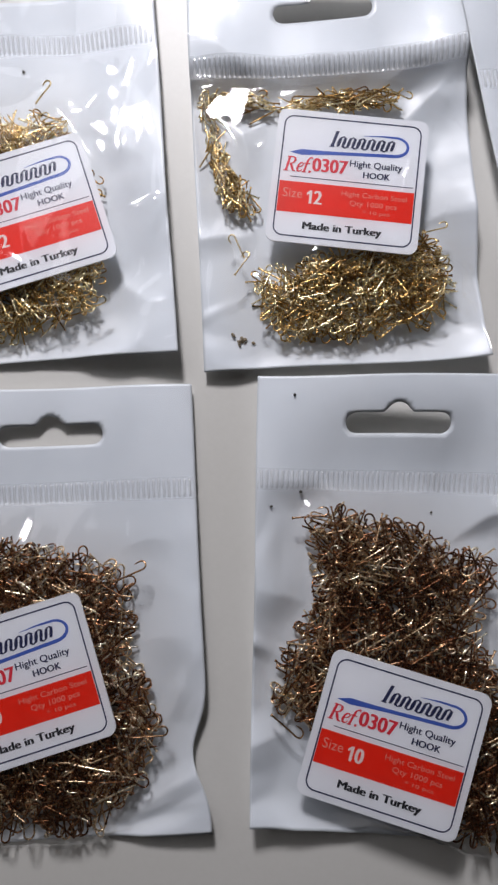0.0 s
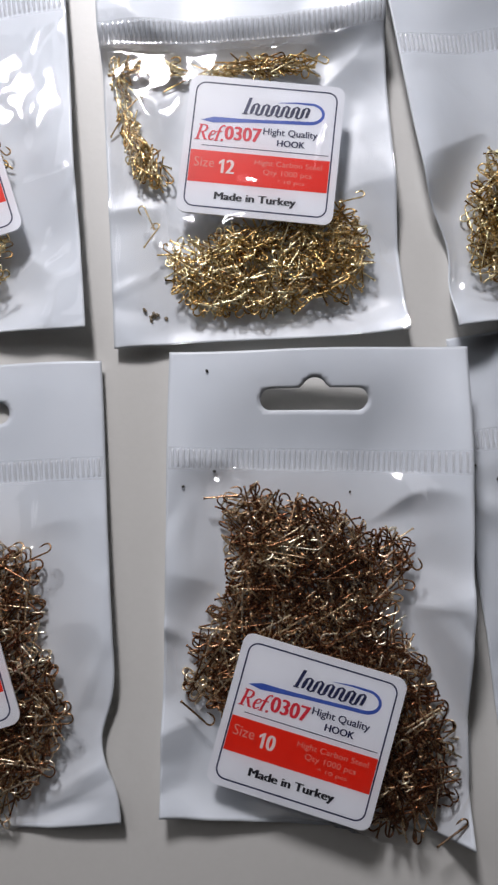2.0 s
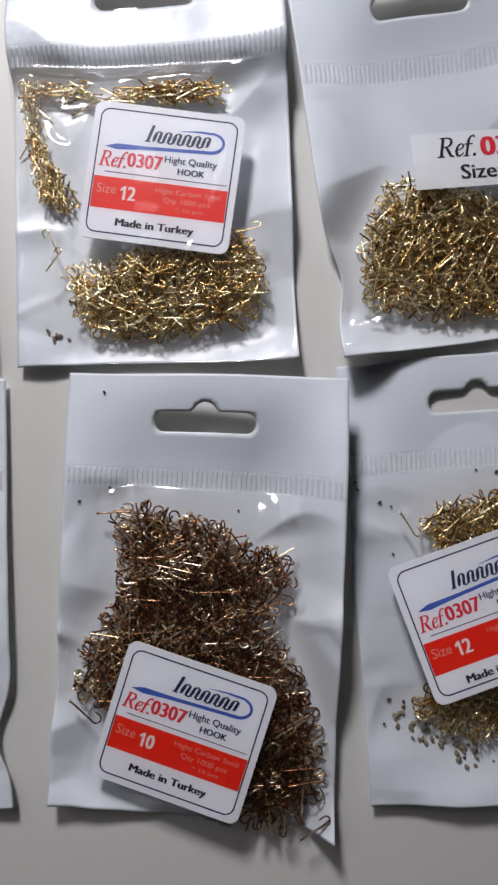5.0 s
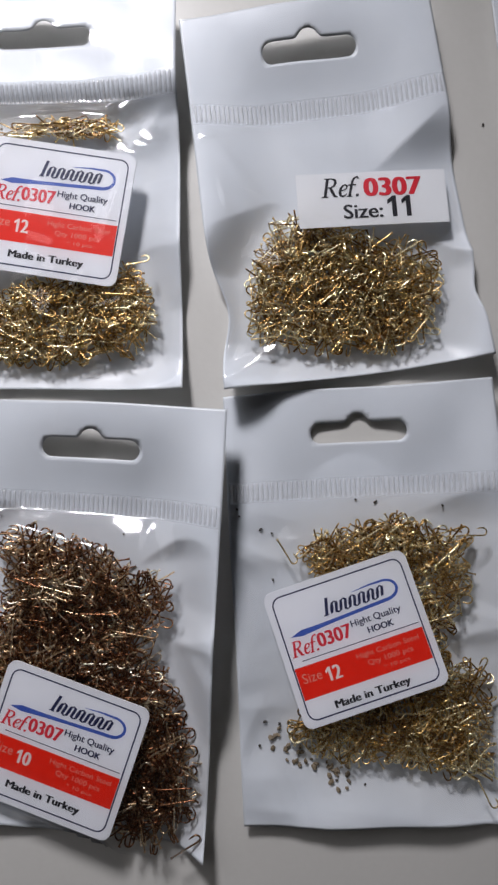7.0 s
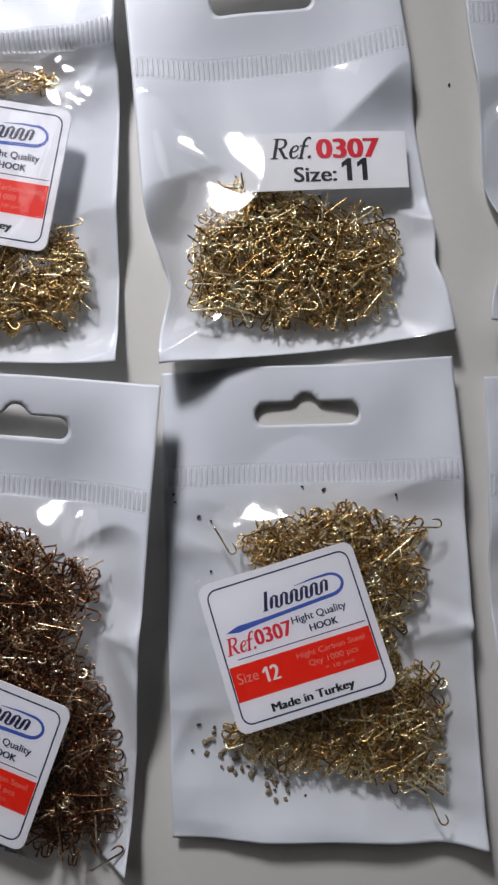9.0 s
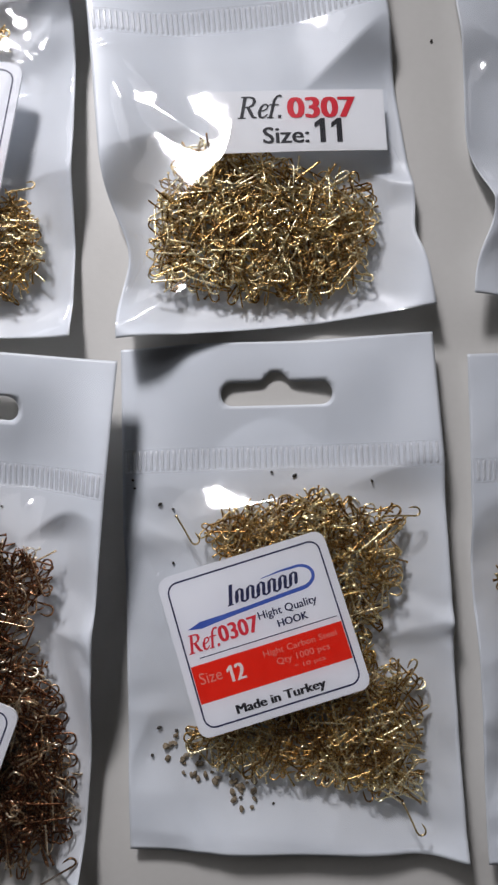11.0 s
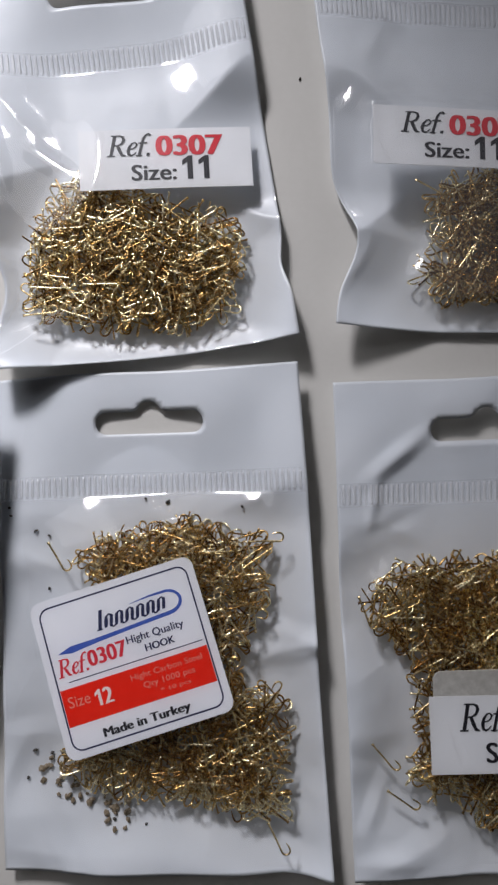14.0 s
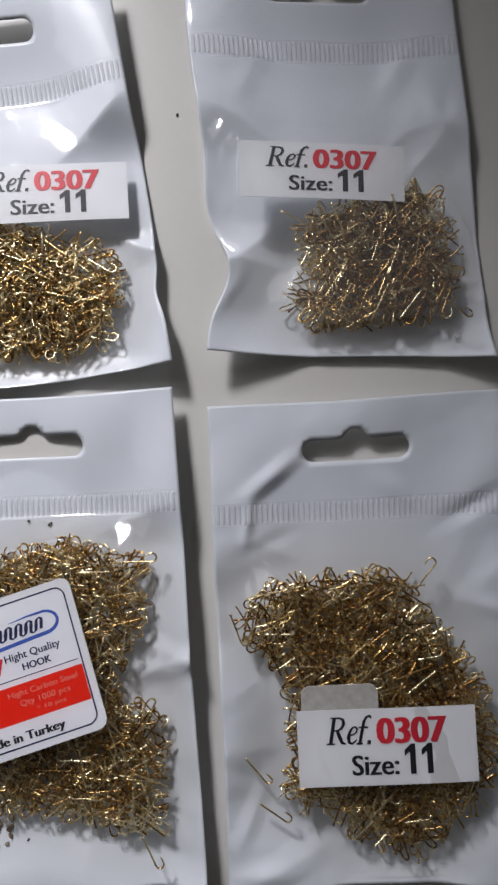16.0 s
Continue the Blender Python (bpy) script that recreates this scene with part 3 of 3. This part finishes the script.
def paper_strip(spot, w, h, label):
    base = tagged(new("paper_label"), label, "label", "paper strips")
    n = 14
    bow = lambda x: 0.35 * math.sin(3.0 * x / w + 0.6)
    verts = [(-w / 2 + w * i / n, y, z + bow(-w / 2 + w * i / n)) for z in (-0.12, 0.0) for y in (-h / 2, h / 2) for i in range(n + 1)]
    m, faces = n + 1, []
    for i in range(n):
        faces += [(2 * m + i, 2 * m + i + 1, 3 * m + i + 1, 3 * m + i), (i + 1, i, m + i, m + i + 1), (i, i + 1, 2 * m + i + 1, 2 * m + i), (m + i + 1, m + i, 3 * m + i, 3 * m + i + 1)]
    faces += [(0, 2 * m, 3 * m, m), (n, m + n, 3 * m + n, 2 * m + n)]
    part("paper", mesh_of("paper", np.array(verts) * MM, faces, M_STRIP, False), base)
    for text, u0, u1, v0, v1, mat, bold, shear in (
            ("Ref.", 0.16, 0.42, 0.46, 0.07, M_BLACK, 0.0, 0.0), ("0307", 0.45, 0.825, 0.46, 0.12, M_REDINK, 0.07, 0.0),
            ("Size:", 0.30, 0.555, 0.86, 0.60, M_BLACK, 0.035, 0.0), ("11", 0.585, 0.775, 0.86, 0.47, M_BLACK, 0.05, 0.0)):
        spread = ((u0 - 0.5) * w * MM, (u1 - 0.5) * w * MM, (0.5 - v0) * h * MM, (0.5 - v1) * h * MM, 0.05 * MM, mat)
        me = serif_ref(*spread) if text == "Ref." else lettering(text, *spread, bold, shear)
        co = np.empty(3 * len(me.vertices))
        me.vertices.foreach_get("co", co)
        co = co.reshape(-1, 3)
        co[:, 2] += 0.35 * MM * np.sin(3.0 * co[:, 0] / MM / w + 0.6) + 0.03 * MM
        me.vertices.foreach_set("co", co.ravel())
        me.update()
        part("lettering", me, base)
    seat(base, *spot)
    return base


# ---- the eight packets ----
def packet(corners, piles, top, card, hook, label, heap_label, seed, size="12", strip=None, **more):
    """corners: tl, tr, br, bl; piles: (outline, shrink, yaw); card: centre, turn and the heights of its two ends."""
    slabs = []
    w, h = (CW, CH) if strip is None else strip
    slabs.append((quad_of(*card[:3], w, h), card_plane(*card)))
    bag = Packet(*corners, [p for p, *_ in piles], top, seed=seed, slabs=slabs, **more)
    bag.build(label)
    length, gap, gauge, mat = hook
    heap(bag, piles, length, gap, gauge, mat, heap_label, seed=seed + 50)
    return bag


SMALL, MEDIUM, LARGE = (7.8, 1.9, 0.42, M_GOLD), (9.0, 2.2, 0.44, M_GOLD), (10.4, 2.4, 0.46, M_BRONZE)

# upper row
T1 = packet(((-112.7, 141.4, 2.5), (-41.8, 153.6, 2.5), (-21.5, 43.4, 5), (-92.6, 32.2, 5)),
            [([(-96, 95), (-70, 103), (-63, 107), (-54, 99), (-46, 89), (-41, 53), (-50, 45), (-66, 40), (-87, 38)], 3.5, None)],
            (5, 6), (-63.5, 74.0, 24.2, 5.8, -1.4, -2), SMALL, "clear-fronted zip bag of gold hooks, crumpled glossy film", "tangled heap of small gold wire fish hooks in a bag", 11,
            creases=46, crease_height=0.9, crumple=0.5,
            streaks=((0.88, 0.42, 75, 17, 4.5, 0.9), (0.92, 0.66, 50, 13, 5.5, 1.1), (0.64, 0.63, 25, 12, 6.5, 1.2), (0.76, 0.60, 60, 12, 5.0, 0.9)))
square_card((-63.5, 74.0, 24.2, 5.8, -1.4, -2), "12", "white square card with red band and rounded corners, size 12")

T2 = packet(((-31, 143.2, 3.0), (39, 154, 5.0), (56.5, 50.5, 7), (-14.6, 39.5, 3)),
            [([(-24, 114), (-2, 114), (18, 119), (29, 119), (29, 114), (-2, 110), (-23, 109)], 1.2, 8),
             ([(-25, 113), (-19, 113), (-17, 101), (-12, 92), (-5, 89), (-7, 80), (-15, 82), (-20, 96)], 1.5, 110),
             ([(-10, 71), (5, 69), (10, 74), (39, 83), (48, 70), (48, 60), (38, 54), (21, 50), (0, 48)], 3.3, None)],
            (5, 6), (16.5, 91.2, -0.7, 6.1, 1.5, 0.1), SMALL, "clear-fronted zip bag of gold hooks with shiny creased film", "scattered heap of small gold wire fish hooks in a bag", 12,
            creases=30, crease_height=0.7, crumple=0.42, header_slope=5.0, header_folds=0.6, ramps=((-9, 101, 7.6, 0.09, -0.14, 10, 9.5, 11.5), (-3, 68, 7.0, 0.10, -0.15, 9, 11, 10)),
            streaks=((0.10, 0.12, 60, 10, 4.0, 0.8), (0.92, 0.62, 60, 12, 5.0, 0.8)))
square_card((16.5, 91.2, -0.7, 6.1, 1.5, 0.1), "12", "white square card with red band under glossy film, size 12")

T3 = packet(((40.6, 147.3, 5.0), (104.5, 165.5, 6.0), (135.7, 71, 6.5), (67.3, 51.1, 8.5)),
            [([(74, 102), (82, 102), (116, 99), (121, 93), (121, 74), (110, 67), (81, 63), (71, 66), (67, 82)], 3.5, None)],
            (5, 5.5), (98.4, 107.3, 12.6, 5.0, -4, -3.5), MEDIUM, "smooth clear-fronted zip bag holding gold hooks and a paper strip", "compact block of tangled gold wire fish hooks in a bag", 13,
            strip=(40.0, 14.6), notches=(("L", 0.21, 0.10, 3.4), ("R", 0.18, 0.05, 1.2)), creases=9, crease_height=0.35, crumple=0.04, dents=8, dent=0.22, ramps=((75, 99, 7.6, 0.22, -0.16, 10.5, 18, 27),),
            streaks=((0.16, 0.60, -57, 19, 3.6, 1.0), (0.10, 0.50, -80, 14, 2.2, 0.8), (0.24, 0.48, -42, 16, 3.4, 0.95), (0.06, 0.67, 15, 7, 2.0, 0.6), (0.13, 0.06, 24, 17, 3.4, 1.4), (0.90, 0.3, 80, 10, 1.8, 0.6)))
paper_strip((98.4, 107.3, 12.6, 5.0, -4, -3.5), 40.0, 14.6, "white paper strip printed in black and red, over gold hooks")

T4 = packet(((120.6, 176.4, 3), (186.4, 185.1, 4), (211.9, 84.2, 7), (143, 74.9, 7)),
            [([(158, 110), (164, 116), (188, 125), (192, 124), (200, 112), (202, 94), (198, 90), (168, 83), (158, 88), (162, 99)], 3.5, None)],
            (7, 8), (164.0, 121.0, 8.5, 8.1, -5, -2.5), MEDIUM, "greyish clear-fronted zip bag, its side pulled in over gold hooks", "small block of tangled gold wire fish hooks in a greyish bag", 14,
            strip=(39.5, 13.8), notches=(("L", 0.20, 0.11, 6.5), ("L", 0.48, 0.18, 2.4)), creases=14, crease_height=0.6, crumple=0.12, header_folds=0.6, dents=22, dent=0.45, film_mat=M_DULL, hug=20.0, folds=((0.3, 0.72, -35, 14, 4.0, 0.8), (0.75, 0.68, 55, 14, 4.0, 0.8)),
            streaks=((0.13, 0.47, -75, 14, 2.0, 0.7), (0.17, 0.36, -62, 10, 1.8, 0.6), (0.27, 0.42, -40, 10, 1.8, 0.6), (0.25, 0.28, 75, 13, 1.6, 0.5), (0.85, 0.14, -35, 12, 2.4, 0.7)))
paper_strip((164.0, 121.0, 8.5, 8.1, -5, -2.5), 39.5, 13.8, "white paper strip printed in black and red, above the hooks")

# lower row
B1 = packet(((-89, 26.5, 2), (-17.7, 35.9, 2), (-0.4, -71.5, 3), (-71.3, -84.1, 4)),
            [([(-90, -13), (-60, -6), (-47, -8), (-26, -10), (-24, -30), (-18, -39), (-15, -48), (-17, -62), (-29, -75), (-50, -78), (-77, -79)], 3.5, None)],
            (5, 6), (-49.7, -41.0, 23.1, 6.1, -0.6, 0.1), LARGE, "clear-fronted zip bag packed with dark bronze hooks, one corner crumpled", "dense heap of dark bronze wire fish hooks in a bag", 15,
            notches=(("R", 0.17, 0.08, 4.0),), folds=((0.86, 0.09, 24, 17, 3.5, 1.8), (0.80, 0.03, 14, 14, 2.5, -1.0), (0.90, 0.28, 80, 10, 3, 1.0)), creases=14, crease_height=0.6, streaks=((0.88, 0.12, 30, 14, 2.4, 1.4), (0.82, 0.05, 10, 12, 2.0, 1.0), (0.9, 0.3, 85, 10, 2, 0.8)))
square_card((-49.7, -41.0, 23.1, 6.1, -0.6, 0.1), "10", "white square card with red band on bronze hooks, size 10")

B2 = packet(((-1, 39.8, 3), (69, 46.5, 9), (79.9, -67.7, 8), (8.2, -69.1, 5)),
            [([(14, 6), (19, 10), (45, 7), (52, 2), (60, 4), (63, -6), (60, -16), (66, -26), (75, -41), (77, -55), (72, -68), (58, -68), (20, -46), (10, -41), (9, -35), (13, -23), (18, -16)], 3.3, None)],
            (4.5, 8.0), (39.7, -44.9, -10.2, 7.4, 3.3, 1.8), LARGE, "clear-fronted zip bag of dark bronze hooks with a raised header corner", "large heap of dark bronze wire fish hooks in a bag", 16,
            creases=14, crease_height=0.5, dents=26, dent=0.75, crumple=0.14, edge_lift=3.5)
square_card((39.7, -44.9, -10.2, 7.4, 3.3, 1.8), "10", "white square card with red band tilted on bronze hooks, size 10", 0.012)

B3 = packet(((66.9, 50.2, 1.2), (136.3, 65.4, 4.5), (162.4, -47.9, 5.5), (89.3, -60.0, 3)),
            [([(88, 15), (116, 27), (137, 26), (139, 7), (135, -4), (136, -8), (146, -8), (153, -42), (134, -38), (111, -41), (94, -36), (100, -26), (96, 8)], 3.0, None)],
            (4, 7), (109.8, -6.5, 27.1, 6.8, 0.2, -5.0), MEDIUM, "clear-fronted zip bag of gold hooks with crumbs of dark grit", "spread heap of gold wire fish hooks in a bag", 17,
            creases=14, crease_height=0.3, dents=26, dent=0.75, crumple=0.14, edge_lift=2.0, slot_lift=-1.3)
square_card((109.8, -6.5, 27.1, 6.8, 0.2, -5.0), "12", "white square card with red band turned on gold hooks, size 12", 0.045)

B4 = packet(((145, 61.8, 3), (214.4, 76.7, 3), (237.5, -36, 4), (167.6, -48.2, 4)),
            [([(158, 15), (166, 25), (190, 31), (200, 32), (205, 23), (214, 16), (223, 4), (225, -16), (212, -34), (197, -34), (189, -30), (174, -27), (176, -16), (171, 2), (160, 9)], 3.3, None)],
            (6, 7.5), (197.4, -8.1, 11.0, 8.5, -0.6, -0.8), MEDIUM, "wrinkled clear-fronted zip bag of gold hooks with a paper strip", "loose heap of bright gold wire fish hooks in a bag", 18,
            strip=(40.2, 16.7), creases=20, crease_height=0.7, crumple=0.3, header_folds=0.9, dents=26, dent=0.7,
            folds=((0.20, 0.84, 38, 14, 3.0, 1.3), (0.88, 0.76, 28, 16, 3.0, -1.3), (0.62, 0.80, -40, 10, 4.0, 0.8), (0.12, 0.75, 80, 9, 2.0, 0.9), (0.10, 0.16, 62, 14, 3.0, 1.2), (0.2, 0.05, 20, 14, 4, 0.9)))
paper_strip((197.4, -8.1, 11.0, 8.5, -0.6, -0.8), 40.2, 16.7, "white paper strip printed in black and red, across gold hooks")

# ---- hooks lying apart, dark grit ----
rng = np.random.default_rng(77)
for bag, x, y, yaw, (length, gap, gauge, mat) in (
        (T2, -21.5, 108.2, 100, SMALL), (T2, 27.8, 116.3, -20, SMALL), (T2, -8.4, 67.3, 60, SMALL),
        (T2, -9.9, 71.6, 120, SMALL), (T2, 39.5, 81.6, 20, SMALL), (T1, -63.3, 106.0, 60, SMALL),
        (T1, -43.5, 52.6, 30, SMALL), (B2, 14.8, -43.7, -35, LARGE), (B2, 15.3, 6.9, 10, LARGE),
        (B2, 60.2, -2.4, -60, LARGE), (B2, 74.6, -64.6, 40, LARGE), (B3, 149.0, -40.0, -55, MEDIUM),
        (B3, 89.8, 12.8, -50, MEDIUM), (B3, 135.3, 24.7, 10, MEDIUM), (B3, 142.2, -10.2, 70, MEDIUM),
        (B4, 170.1, -19.4, -40, MEDIUM), (B4, 175.3, -27.7, -25, MEDIUM), (B4, 200.9, 31.2, 60, MEDIUM),
        (B4, 160.8, 11.9, -60, MEDIUM), (B4, 166.6, 22.0, 20, MEDIUM), (T4, 183.4, 114.5, -70, MEDIUM),
        (T4, 170.0, 111.1, -60, MEDIUM), (T4, 159.8, 109.6, -20, MEDIUM), (T4, 200.0, 93.8, -30, MEDIUM),
        (T3, 75.8, 67.4, 15, MEDIUM), (T3, 114.5, 75.5, 60, MEDIUM), (B1, -27.3, -11.6, 30, LARGE),
        (B1, -18.1, -48.4, 10, LARGE)):
    stray_hook(x, y, max(0.9, bag.height(x, y) - 1.2), yaw, rng.uniform(-25, 25), 0.88 * length, 0.88 * gap, gauge, mat)

GRIT = []
for k in range(4):
    bm = bmesh.new()
    bmesh.ops.create_icosphere(bm, subdivisions=1, radius=1.0)
    for v in bm.verts:
        v.co *= rng.uniform(0.65, 1.2)
    me = bpy.data.meshes.new("grit")
    bm.to_mesh(me)
    bm.free()
    me.materials.append(M_SPECK if k < 2 else M_CRUMB)
    GRIT.append(me)


def grit(x, y, z, r, brown=0):
    ob = tagged(new("grit", GRIT[int(rng.integers(2)) + 2 * brown]), ("tiny dark crumb of grit on white plastic", "small brown crumb beside the gold hooks")[brown], "crumb", "grit crumbs")
    ob.matrix_world = pose(x * MM, y * MM, (z + 0.3 * r) * MM, *rng.uniform(0, 360, 3)) @ Matrix.Diagonal((r * MM, 1.3 * r * MM, 0.8 * r * MM, 1))


for bag, x, y in ((T1, -71.3, 114.9), (B2, 8.7, 35.7), (B2, 5.7, 7.3), (B2, 12.8, 11.7), (B2, 46.3, 9.9), (B3, 106.1, 28.2), (B3, 111.5, 28.3), (B3, 129.0, 30.1), (B3, 82.2, 16.6), (B3, 85.3, 16.1), (B3, 87.4, 3.9), (B3, 90.3, -39.5), (B3, 90.8, -33.2), (B3, 119.0, -45.1), (B3, 94.6, -33.4), (B3, 111.6, -45.2), (B4, 222.7, -23.9)):
    grit(x, y, bag.height(x, y, bag.back) + 0.1, rng.uniform(0.35, 0.55))
for k in range(44):
    f = rng.uniform(0, 1)
    x, y = 92.5 + 21 * f + rng.normal(0, 0.9), -37.5 - 6.0 * f + rng.normal(0, 1.4)
    grit(x, y, B3.height(x, y, B3.back) + 0.1, rng.uniform(0.4, 0.85), 1)
for k in range(9):
    x, y = rng.normal(-5.2, 1.3), rng.normal(48.9, 0.8)
    grit(x, y, T2.height(x, y, T2.back) + 0.1, rng.uniform(0.4, 0.7), 1)
for x, y in ((126.0, 134.5), (75.2, 21.0), (76.0, 19.3)):
    grit(x, y, 0.0 if x > 100 else B3.height(x, y), 0.4)

# ---- rounded grey board behind the strip in the last packet ----
board = tagged(new("grey_card", slab("grey_card", [(x * MM, y * MM) for x, y in rounded(17.5, 12.0, 2.0)], -0.4 * MM, 0, M_GREY)), "rounded grey card back half hidden by a paper strip", "card")
seat(board, 186.0, -2.6, 11.0, 7.9, -0.6, -0.8)
